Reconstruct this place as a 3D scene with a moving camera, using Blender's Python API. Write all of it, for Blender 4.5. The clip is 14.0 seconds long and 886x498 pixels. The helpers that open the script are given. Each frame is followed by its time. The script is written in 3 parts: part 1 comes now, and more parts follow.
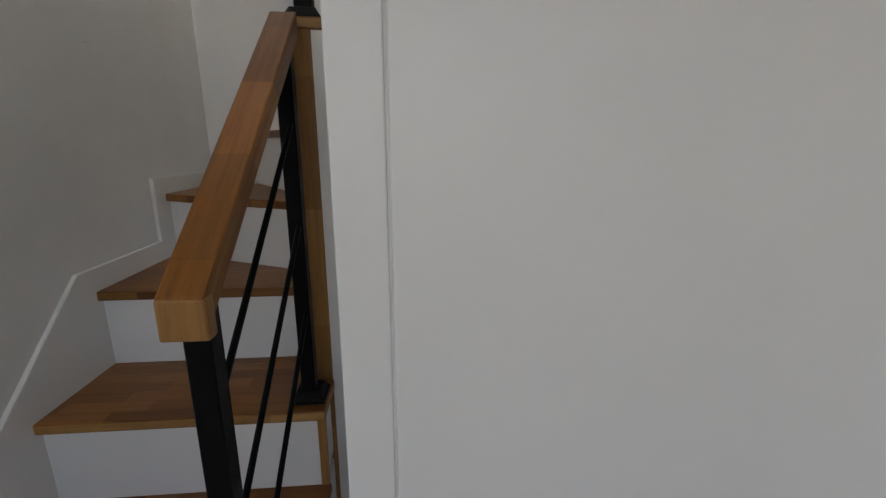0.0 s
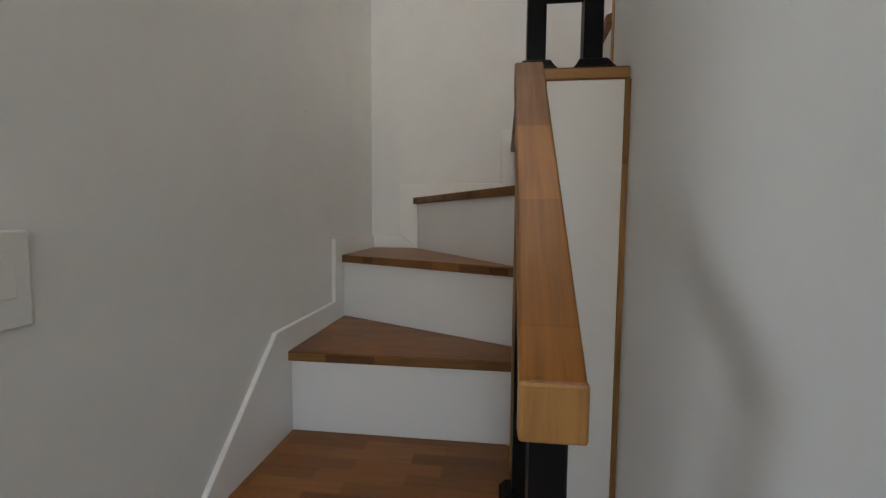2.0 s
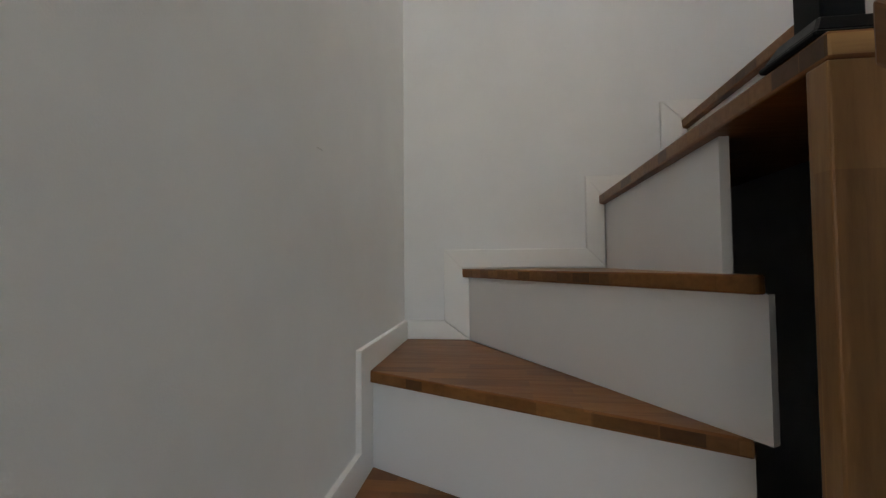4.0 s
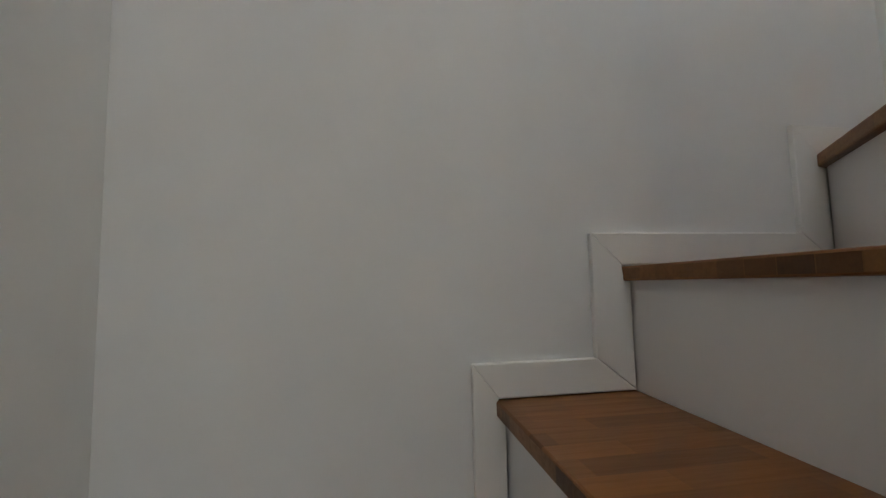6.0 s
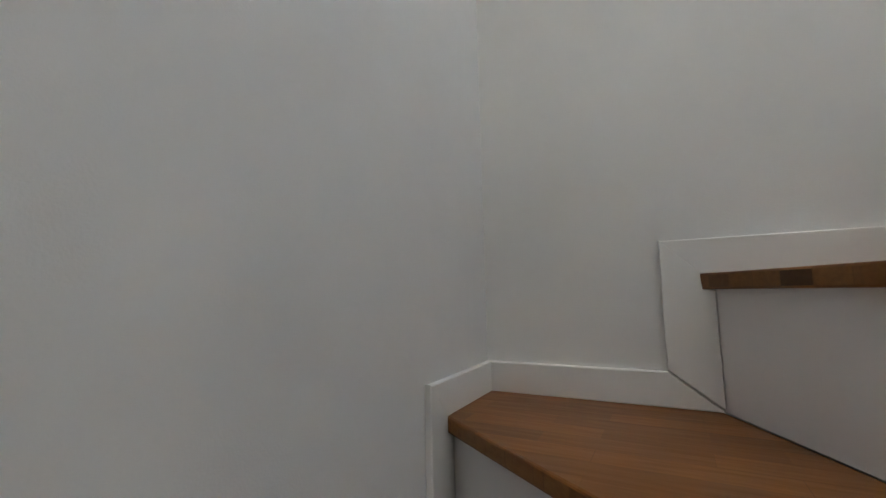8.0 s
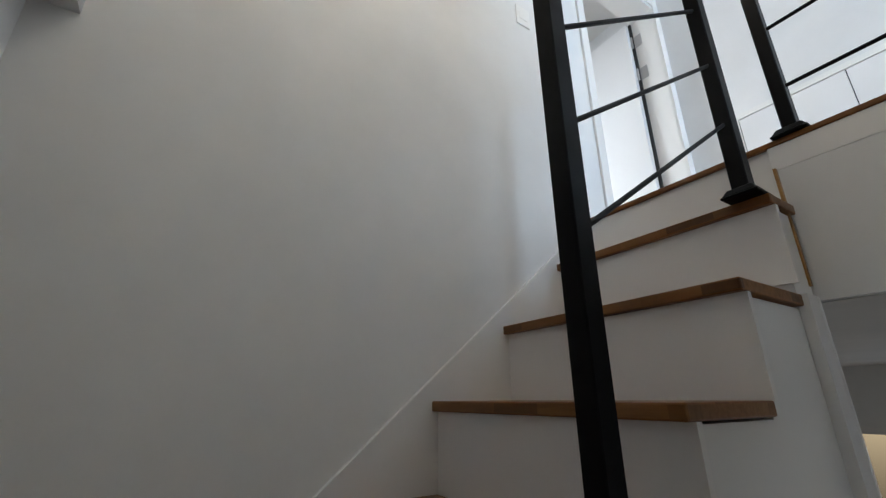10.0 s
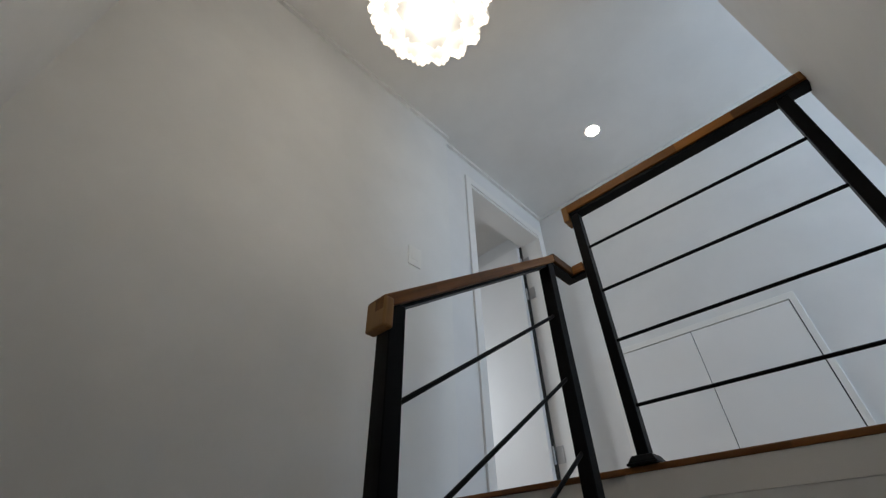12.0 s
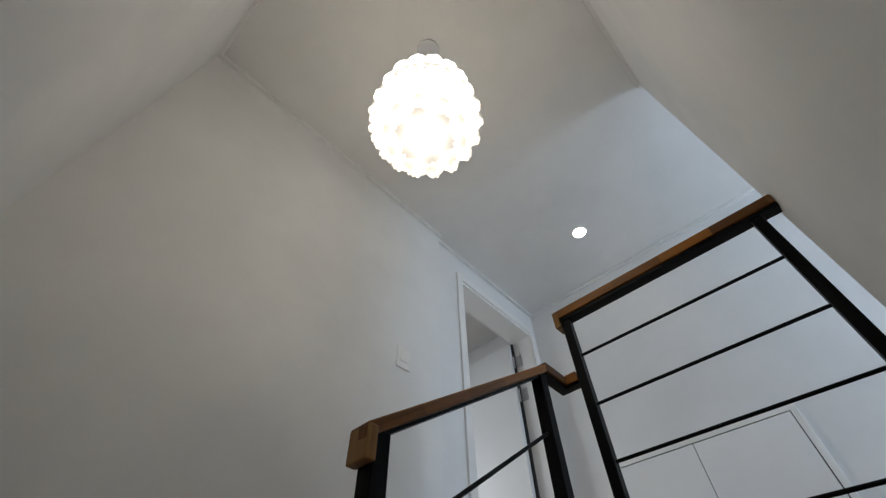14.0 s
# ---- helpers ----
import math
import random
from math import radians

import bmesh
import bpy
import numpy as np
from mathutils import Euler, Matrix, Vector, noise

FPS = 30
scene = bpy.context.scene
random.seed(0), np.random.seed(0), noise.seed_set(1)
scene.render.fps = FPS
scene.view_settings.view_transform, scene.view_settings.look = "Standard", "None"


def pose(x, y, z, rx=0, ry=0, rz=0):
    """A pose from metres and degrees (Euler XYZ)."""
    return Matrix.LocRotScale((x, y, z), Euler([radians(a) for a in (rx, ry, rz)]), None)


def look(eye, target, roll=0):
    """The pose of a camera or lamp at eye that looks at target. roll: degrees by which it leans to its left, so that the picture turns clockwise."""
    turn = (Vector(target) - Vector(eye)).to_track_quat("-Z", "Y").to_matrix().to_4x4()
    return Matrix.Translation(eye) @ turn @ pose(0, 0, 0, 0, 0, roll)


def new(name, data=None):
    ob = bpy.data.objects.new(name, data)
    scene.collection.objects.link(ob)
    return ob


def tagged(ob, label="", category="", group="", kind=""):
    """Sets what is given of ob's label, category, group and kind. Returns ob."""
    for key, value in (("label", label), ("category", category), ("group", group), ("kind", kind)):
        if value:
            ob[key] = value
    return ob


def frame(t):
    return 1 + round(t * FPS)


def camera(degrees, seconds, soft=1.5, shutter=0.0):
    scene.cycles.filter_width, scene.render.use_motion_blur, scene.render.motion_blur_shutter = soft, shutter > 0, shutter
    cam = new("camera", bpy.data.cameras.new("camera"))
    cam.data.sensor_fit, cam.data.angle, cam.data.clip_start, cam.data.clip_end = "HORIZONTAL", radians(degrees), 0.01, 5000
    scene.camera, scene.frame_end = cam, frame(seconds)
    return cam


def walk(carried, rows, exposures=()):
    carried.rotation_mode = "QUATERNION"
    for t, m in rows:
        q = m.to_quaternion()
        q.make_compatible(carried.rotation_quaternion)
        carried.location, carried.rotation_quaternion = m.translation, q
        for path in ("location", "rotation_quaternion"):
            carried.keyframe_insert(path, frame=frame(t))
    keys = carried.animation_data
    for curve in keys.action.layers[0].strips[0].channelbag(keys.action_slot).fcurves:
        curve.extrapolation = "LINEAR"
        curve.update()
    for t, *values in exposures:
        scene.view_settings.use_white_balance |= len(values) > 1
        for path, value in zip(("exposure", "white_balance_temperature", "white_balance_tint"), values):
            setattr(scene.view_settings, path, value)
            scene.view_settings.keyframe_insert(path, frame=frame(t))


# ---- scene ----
# The path: seconds, eye, target (metres), roll (degrees).
PATH = [
    (0, (0.841, -1.946, 1.039), (1.013, -0.011, 0.562), 0.2),
    (0.5, (0.786, -1.871, 1.029), (0.838, 0.095, 0.665), 0.3),
    (1, (0.717, -1.87, 1.022), (0.591, 0.106, 0.743), 0.3),
    (1.5, (0.635, -1.856, 1.011), (0.433, 0.124, 0.811), 0.4),
    (2, (0.537, -1.819, 1.002), (0.299, 0.161, 0.859), 0.5),
    (2.5, (0.428, -1.775, 0.995), (0.154, 0.204, 0.918), 0.4),
    (2.7, (0.385, -1.746, 0.984), (0.102, 0.233, 0.945), -0.2),
    (4.8, (0.287, -1.039, 1.253), (0.097, 0.949, 1.372), -0.9),
    (5, (0.3, -0.985, 1.291), (0.182, 1.006, 1.43), -0.8),
    (5.5, (0.361, -0.822, 1.406), (0.474, 1.168, 1.566), -1.1),
    (6, (0.404, -0.701, 1.504), (0.728, 1.265, 1.672), -1.2),
    (6.5, (0.45, -0.602, 1.653), (1.174, 1.253, 1.844), -1.9),
    (7, (0.538, -0.478, 1.756), (1.751, 1.099, 1.957), -1.8),
    (7.5, (0.62, -0.362, 1.871), (2.192, 0.86, 2.063), -1.3),
    (8, (0.665, -0.339, 1.946), (2.418, 0.601, 2.149), -1.3),
    (8.5, (0.657, -0.345, 2.089), (2.588, 0.153, 2.244), -1.2),
    (9, (0.603, -0.357, 2.183), (2.591, -0.451, 2.382), -1.0),
    (9.2, (0.573, -0.352, 2.21), (2.515, -0.746, 2.482), -0.9),
    (11.3, (0.315, -0.445, 2.763), (1.529, -1.619, 3.834), -2.0),
    (11.5, (0.304, -0.441, 2.785), (1.469, -1.604, 3.92), -1.8),
    (12, (0.276, -0.429, 2.828), (1.365, -1.555, 4.071), -1.3),
    (12.5, (0.251, -0.412, 2.865), (1.243, -1.474, 4.239), -1.4),
    (13, (0.246, -0.403, 2.873), (1.165, -1.408, 4.338), -1.5),
    (13.5, (0.244, -0.398, 2.875), (1.122, -1.367, 4.388), -1.4),
    (14, (0.243, -0.399, 2.875), (1.101, -1.351, 4.41), -1.5),
]
cam = camera(93.0, 14.0, soft=1.3)
walk(cam, [(t, look(eye, target, roll)) for t, eye, target, roll in PATH],
     exposures=((0.0, 1.37, 6500, 12), (1.0, 1.38, 6550, 12), (1.5, 1.45, 6650, 11), (2.0, 1.83, 6700, 10), (2.6, 1.86, 6700, 10),
                (4.8, 1.58, 6400, 10), (6.5, 1.35, 6420, 9), (7.5, 1.38, 6320, 9), (9.2, 1.28, 6230, 9), (9.8, 0.55, 6300, 9),
                (10.4, -0.25, 6400, 10), (11.3, -0.88, 6500, 10), (14.0, -0.88, 6500, 10)))

# ---- light ----
world = bpy.data.worlds.new("sky")
scene.world = world
world.use_nodes = True
wn = world.node_tree.nodes
sky = wn.new("ShaderNodeTexSky")
sky.sky_type, sky.sun_disc = "NISHITA", False
sky.sun_elevation, sky.sun_rotation = radians(35), radians(200)
world.node_tree.links.new(sky.outputs[0], wn["Background"].inputs[0])
wn["Background"].inputs[1].default_value = 0.08
sun = new("sun", bpy.data.lights.new("sun", "SUN"))
sun.data.energy, sun.data.angle, sun.data.color = 1.0, radians(12), (1, 0.95, 0.88)
sun.matrix_world = look((0, 0, 30), (4, 12, 9))


def area(name, eye, target, w, h, watts, colour):
    lamp = new(name, bpy.data.lights.new(name, "AREA"))
    lamp.data.shape, lamp.data.size, lamp.data.size_y = "RECTANGLE", w, h
    lamp.data.energy, lamp.data.color = watts, colour
    lamp.matrix_world = look(eye, target)
    return lamp


GLOW = 3.3          # the globe's petals
SPOT = 60.0         # the downlight's disc
# room and side: added daylight lamps, placed to balance the lower walls' brightness
area("window_light_room", (0.863, -4.70, 1.45), (0.7, 0.0, 1.2), 2.6, 1.3, 2.75, (0.73, 0.86, 1.0))
area("window_light_side", (-2.95, -3.1, 1.45), (0.6, -2.2, 1.2), 1.5, 1.3, 5.4, (0.78, 0.89, 1.0))
area("window_light_hall", (-2.28, -2.27, 4.15), (1.5, -2.27, 4.0), 0.8, 1.0, 56, (0.61, 0.79, 1.0))
area("window_light_bedroom", (3.55, -1.64, 4.2), (2.0, -2.74, 3.5), 0.7, 0.8, 18, (0.86, 0.93, 1.0))
bpy.data.lights["window_light_bedroom"].spread = radians(110)


# ---- materials ----
def material(name, base, rough=0.6, metal=0.0):
    m = bpy.data.materials.new(name)
    m.use_nodes = True
    p = m.node_tree.nodes["Principled BSDF"]
    p.inputs["Base Color"].default_value = (*base, 1)
    p.inputs["Roughness"].default_value, p.inputs["Metallic"].default_value = rough, metal
    return m, m.node_tree.nodes, m.node_tree.links, p


def coords(n, l, scale=(1, 1, 1), out="Object"):
    tc, mp = n.new("ShaderNodeTexCoord"), n.new("ShaderNodeMapping")
    mp.inputs["Scale"].default_value = scale
    l.new(tc.outputs[out], mp.inputs["Vector"])
    return mp.outputs[0]


def noise_tex(n, l, vec, scale, detail=4, rough=0.5):
    t = n.new("ShaderNodeTexNoise")
    t.inputs["Scale"].default_value, t.inputs["Detail"].default_value, t.inputs["Roughness"].default_value = scale, detail, rough
    l.new(vec, t.inputs["Vector"])
    return t.outputs["Fac"]


def ramp(n, l, fac, stops):
    r = n.new("ShaderNodeValToRGB")
    r.color_ramp.elements[0].position, r.color_ramp.elements[0].color = stops[0][0], (*stops[0][1], 1)
    r.color_ramp.elements[1].position, r.color_ramp.elements[1].color = stops[-1][0], (*stops[-1][1], 1)
    for pos, col in stops[1:-1]:
        r.color_ramp.elements.new(pos).color = (*col, 1)
    l.new(fac, r.inputs[0])
    return r.outputs[0]


def mix(n, l, kind, fac, a, b):
    m = n.new("ShaderNodeMix")
    m.data_type, m.blend_type = "RGBA", kind
    for socket, value in ((m.inputs[0], fac), (m.inputs[6], a), (m.inputs[7], b)):
        if isinstance(value, (int, float)):
            socket.default_value = value
        elif isinstance(value, tuple):
            socket.default_value = (*value, 1)
        else:
            l.new(value, socket)
    return m.outputs[2]


def bump(n, l, p, height, strength, distance):
    b = n.new("ShaderNodeBump")
    b.inputs["Strength"].default_value, b.inputs["Distance"].default_value = strength, distance
    l.new(height, b.inputs["Height"])
    l.new(b.outputs[0], p.inputs["Normal"])


def paint(name, base, rough, speck=380, mottled=0.05, relief=0.12):
    """Painted or papered plaster: fine fibre relief, faint mottling and a few scuffs."""
    m, n, l, p = material(name, base, rough)
    v = coords(n, l)
    broad = noise_tex(n, l, v, 2.3, 5, 0.6)
    fine = noise_tex(n, l, v, speck, 2)
    lo = tuple(c * (1 - mottled) for c in base)
    hi = tuple(min(1, c * (1 + mottled)) for c in base)
    col = ramp(n, l, broad, ((0.3, lo), (0.7, hi)))
    scuff = ramp(n, l, noise_tex(n, l, coords(n, l, (1, 1, 3)), 9, 6, 0.75), ((0.80, (1, 1, 1)), (0.92, (0.95, 0.94, 0.93))))
    l.new(mix(n, l, "MULTIPLY", 1.0, col, scuff), p.inputs["Base Color"])
    bump(n, l, p, fine, relief, 0.002)
    return m


def stave_wood(name, scale, base, rough, turn=(0, 0, 0), low=0.54, width=0.15, row=0.042, grainy=0.55, spread=1.0):
    """Oiled finger-jointed block board: staves of uneven tone, fine grain, small dark pores."""
    m, n, l, p = material(name, base, rough)
    tc, shift = n.new("ShaderNodeTexCoord"), n.new("ShaderNodeVectorMath")
    info = n.new("ShaderNodeObjectInfo")
    shift.operation = "MULTIPLY_ADD"
    spin = n.new("ShaderNodeMapping")
    spin.inputs["Rotation"].default_value = tuple(radians(q) for q in turn)
    l.new(info.outputs["Random"], shift.inputs[0])
    shift.inputs[1].default_value = (7.3, 3.1, 5.7)
    l.new(tc.outputs["Object"], spin.inputs["Vector"])
    l.new(spin.outputs[0], shift.inputs[2])

    def sized(s):
        mp = n.new("ShaderNodeMapping")
        mp.inputs["Scale"].default_value = s
        l.new(shift.outputs[0], mp.inputs["Vector"])
        return mp.outputs[0]
    p.inputs["Specular IOR Level"].default_value = 0.32
    v = sized(scale)
    brick = n.new("ShaderNodeTexBrick")
    brick.offset, brick.inputs["Scale"].default_value = 0.37, 1.0
    brick.inputs["Color1"].default_value, brick.inputs["Color2"].default_value = (0, 0, 0, 1), (1, 1, 1, 1)
    brick.inputs["Mortar"].default_value = (0.4, 0.4, 0.4, 1)
    brick.inputs["Mortar Size"].default_value, brick.inputs["Brick Width"].default_value, brick.inputs["Row Height"].default_value = 0.0007, width, row
    l.new(v, brick.inputs["Vector"])
    dark, mid, pale = tuple(c * q for c, q in zip(base, (low, low * 0.93, low * 0.86))), base, tuple(min(1, c * q) for c, q in zip(base, (1.22, 1.30, 1.42)))
    tone = ramp(n, l, brick.outputs["Color"], ((0.0, dark), (0.25, tuple(c * 0.86 ** spread for c in base)), (0.62, mid), (0.84, tuple(c * 1.12 ** spread for c in base)), (1.0, pale)))
    grain = noise_tex(n, l, sized((scale[0] * 5, scale[1] * 60, scale[2] * 60)), 1.6, 6, 0.65)
    lines = ramp(n, l, grain, ((0.32, (0.62, 0.56, 0.48)), (0.58, (1.08, 1.07, 1.04))))
    wear = ramp(n, l, noise_tex(n, l, v, 4, 5, 0.6), ((0.25, (0.90, 0.88, 0.86)), (0.75, (1.06, 1.05, 1.02))))
    col = mix(n, l, "MULTIPLY", 1.0, mix(n, l, "MULTIPLY", grainy, tone, lines), wear)
    l.new(col, p.inputs["Base Color"])
    l.new(ramp(n, l, grain, ((0.2, (rough + 0.12,) * 3), (0.8, (rough - 0.06,) * 3))), p.inputs["Roughness"])
    bump(n, l, p, grain, 0.12, 0.0015)
    return m


WALL = paint("wall_paper_white", (0.765, 0.76, 0.745), 0.72)
WALL_B = paint("wall_paper_grey_white", (0.75, 0.748, 0.745), 0.72)
CEILING = paint("ceiling_paint", (0.78, 0.77, 0.75), 0.85)
TRIM = paint("trim_paint", (0.80, 0.79, 0.77), 0.42, speck=120, mottled=0.02, relief=0.04)
RISER = paint("riser_board", (0.80, 0.79, 0.78), 0.38, speck=90, mottled=0.02, relief=0.03)
SATIN = paint("satin_board", (0.77, 0.77, 0.765), 0.42, speck=70, mottled=0.02, relief=0.02)
DOORP = paint("door_paint", (0.80, 0.80, 0.80), 0.4, speck=90, mottled=0.02, relief=0.03)
OAK = (0.222, 0.088, 0.021)
WOOD_X = stave_wood("stair_wood", (1, 1, 1), OAK, 0.33, low=0.66, width=0.20, grainy=0.36)
WOOD_EDGE = stave_wood("tread_edge_wood", (1, 1, 1), (0.205, 0.092, 0.026), 0.38, low=0.40, width=0.13, grainy=0.5)
WOOD_UP = stave_wood("upright_wood", (1, 1, 1), (0.34, 0.175, 0.058), 0.36, (0, 90, 0), low=0.62, width=0.30)
# paler copy for room-facing tread edges, their light put into the colour; also strips
WOOD_PALE = stave_wood("pale_edge_wood", (1, 1, 1), (0.37, 0.20, 0.070), 0.36, low=0.72, width=0.30)
WOOD_RAIL = stave_wood("handrail_wood", (0.55, 1, 1), (0.245, 0.094, 0.015), 0.37, low=0.32, width=0.10, row=0.26, grainy=0.75, spread=2.2)
FLOORW = stave_wood("floor_wood", (0.4, 0.35, 0.35), (0.36, 0.25, 0.16), 0.4, low=0.7, width=0.4)


def steel():
    m, n, l, p = material("black_steel", (0.006, 0.006, 0.007), 0.42)
    p.inputs["Specular IOR Level"].default_value = 0.10
    v = coords(n, l)
    l.new(ramp(n, l, noise_tex(n, l, v, 14, 5, 0.65), ((0.3, (0.34,) * 3), (0.7, (0.52,) * 3))), p.inputs["Roughness"])
    l.new(ramp(n, l, noise_tex(n, l, v, 5, 5, 0.7), ((0.3, (0.003, 0.003, 0.0035)), (0.75, (0.006, 0.006, 0.007)))), p.inputs["Base Color"])
    bump(n, l, p, noise_tex(n, l, v, 600, 2), 0.10, 0.001)
    return m


STEEL = steel()
CHROME = material("brushed_chrome", (0.55, 0.55, 0.56), 0.28, 1.0)[0]
PLASTIC = paint("switch_plastic", (0.80, 0.79, 0.76), 0.3, speck=60, mottled=0.01, relief=0.02)
# canopy's grey, with the bluish shade on it put into the colour
PLATE = paint("canopy_enamel", (0.50, 0.51, 0.54), 0.35, speck=60, mottled=0.02, relief=0.02)
# near-black colour standing for the shade inside narrow door gaps
GAP_SHADE = material("gap_shade", (0.02, 0.02, 0.02), 0.7)[0]


def glowing(name, base, strength, colour):
    m, n, l, p = material(name, base, 0.4)
    p.inputs["Emission Color"].default_value = (*colour, 1)
    p.inputs["Emission Strength"].default_value = strength
    return m


PETAL = glowing("petal_shade", (0.55, 0.52, 0.46), GLOW, (1.0, 0.91, 0.78))
pn, pl = PETAL.node_tree.nodes, PETAL.node_tree.links
sep, span = pn.new("ShaderNodeSeparateXYZ"), pn.new("ShaderNodeMapRange")
pl.new(pn.new("ShaderNodeTexCoord").outputs["Object"], sep.inputs[0])
span.inputs["From Min"].default_value, span.inputs["From Max"].default_value = -0.046, 0.030
rise, level = pn.new("ShaderNodeMath"), pn.new("ShaderNodeMath")
rise.operation, rise.inputs[1].default_value = "POWER", 2.6
level.operation, level.inputs[1].default_value, level.inputs[2].default_value = "MULTIPLY_ADD", GLOW * 2.1, 1.3
pl.new(sep.outputs["Z"], span.inputs["Value"])
pl.new(span.outputs[0], rise.inputs[0])
pl.new(rise.outputs[0], level.inputs[0])
pl.new(level.outputs[0], pn["Principled BSDF"].inputs["Emission Strength"])
CORE = glowing("inner_globe", (0.9, 0.88, 0.84), GLOW * 1.6, (1.0, 0.96, 0.90))
DISC = glowing("downlight_diffuser", (0.9, 0.9, 0.9), SPOT, (1.0, 0.93, 0.82))

# ---- mesh tools; plan numbers are in units of 1.15 m ----
U = 1.15


def obj(name, bm, mat, parent=None, label="", smooth=False):
    me = bpy.data.meshes.new(name)
    bmesh.ops.recalc_face_normals(bm, faces=bm.faces[:])
    bm.to_mesh(me)
    bm.free()
    me.materials.append(mat)
    if smooth:
        for f in me.polygons:
            f.use_smooth = True
    ob = new(name, me)
    if parent:
        ob.parent = parent
    return tagged(ob, label) if label else ob


def part(name, bm, mat, parent, label="", smooth=False):
    return obj(name, bm, mat, parent, label, smooth)


def bevelled(bm, width, segments=2):
    if width:
        bmesh.ops.bevel(bm, geom=bm.edges[:], offset=width * U, segments=segments, affect="EDGES", profile=0.5, clamp_overlap=True)
    return bm


def prism(poly, lo, hi, axis="z", bevel=0.0, segments=2, bm=None):
    """A flat outline pushed along an axis. For z the outline is (x, y), for x it is (y, z), for y it is (x, z)."""
    own = bm is None
    bm = bmesh.new() if own else bm

    def at(p, h):
        a, b = p
        c = {"z": (a, b, h), "x": (h, a, b), "y": (a, h, b)}[axis]
        return bm.verts.new(Vector(c) * U)
    low, high = [at(p, lo) for p in poly], [at(p, hi) for p in poly]
    bm.faces.new(low)
    bm.faces.new(high[::-1])
    for i in range(len(poly)):
        j = (i + 1) % len(poly)
        bm.faces.new((low[i], high[i], high[j], low[j]))
    return bevelled(bm, bevel, segments) if own else bm


def box(x0, x1, y0, y1, z0, z1, bevel=0.0, segments=2, bm=None):
    return prism([(x0, y0), (x1, y0), (x1, y1), (x0, y1)], z0, z1, "z", bevel, segments, bm)


def tube(x, y, z0, z1, r, sides=24, bm=None):
    return prism([(x + r * math.cos(2 * math.pi * i / sides), y + r * math.sin(2 * math.pi * i / sides)) for i in range(sides)], z0, z1, "z", 0, 2, bm)


def beam(a, b, w, h, bevel=0.0):
    """A square bar between two points, with plumb ends: w across, h measured plumb, centred."""
    a, b = Vector(a), Vector(b)
    run = Vector((b.x - a.x, b.y - a.y, 0)).normalized()
    side = Vector((-run.y, run.x, 0)) * (w / 2)
    up = Vector((0, 0, h / 2))
    bm = bmesh.new()
    ring = lambda p: [bm.verts.new((p + s * side + t * up) * U) for s, t in ((-1, -1), (1, -1), (1, 1), (-1, 1))]
    r0, r1 = ring(a), ring(b)
    bm.faces.new(r0)
    bm.faces.new(r1[::-1])
    for i in range(4):
        j = (i + 1) % 4
        bm.faces.new((r0[i], r1[i], r1[j], r0[j]))
    return bevelled(bm, bevel)


def rod(a, b, r, sides=10):
    a, b = Vector(a) * U, Vector(b) * U
    bm = bmesh.new()
    m = Matrix.Translation((a + b) / 2) @ (b - a).to_track_quat("Z", "Y").to_matrix().to_4x4()
    bmesh.ops.create_cone(bm, cap_ends=True, segments=sides, radius1=r * U, radius2=r * U, depth=(b - a).length, matrix=m)
    return bm


def structure(name, bm, mat, label, category):
    return tagged(obj(name, bm, mat), label, category, kind="structure")


def thing(name, x, y, z, label, category, group=""):
    ob = new(name)
    ob.location = (x * U, y * U, z * U)
    return tagged(ob, label, category, group)


def settle(root):
    """Parts are made in world places; bring them under their root."""
    bpy.context.view_layer.update()
    inv = Matrix.Translation(-root.location)
    for o in root.children:
        o.data.transform(inv @ Matrix.Identity(4))
        for c in o.children:
            c.data.transform(inv)


# ---- plan ----
H = 0.19                                     # riser
Zt = {c: H * (i + 1) for i, c in enumerate("ABCDEFGHIJKLMN")}
Zt["M"] += 0.025                             # the last step is lower than the others
W = 1.287                                    # right wall of the well
XC0, XC1, YC = 0.505, 0.70, -0.80             # the block between the flights
YL = -1.456                                  # landing edge
ZL = Zt["N"]
ZC = 4.518                                   # upper ceiling
ZG = 2.28                                    # ground-floor ceiling
YW = -1.385                                  # wall of the cupboard under the upper flight
YH = -2.50                                  # far wall of the upper hall
WH = 1.318                                    # door wall of the upper hall
TH = 0.14                                    # wall thickness
YB = -0.075                                  # upper face of the back wall, in front of the lower one

# ---- structure ----
structure("floor", box(-2.5, 3.4, -4.2, 0.14, -0.10, 0.0), FLOORW, "pale brown wood-grain floor of the lower room", "floor")
structure("wall_left", box(-TH, 0, -1.36, TH, 0, 2.30), WALL, "off-white papered wall beside the lower flight", "wall")
structure("wall_left_upper", box(-TH, -0.030, -1.51, TH, 2.30, ZC), WALL, "off-white papered wall above the stairwell", "wall")
structure("wall_back", prism([(0, 0), (0, 2.80), (YB, 2.80), (YB, ZC), (TH, ZC), (TH, 0)], -0.030, W, "x"), WALL_B, "off-white papered wall behind the winding steps", "wall")
structure("wall_right", box(W, W + TH, -1.505, TH, 0, ZC), WALL, "off-white papered wall beside the upper flight", "wall")
structure("wall_cupboard", box(0.681, 3.4, YW, YW + 0.05, 0, ZG), WALL_B, "white wall closing the cupboard under the upper flight", "wall")
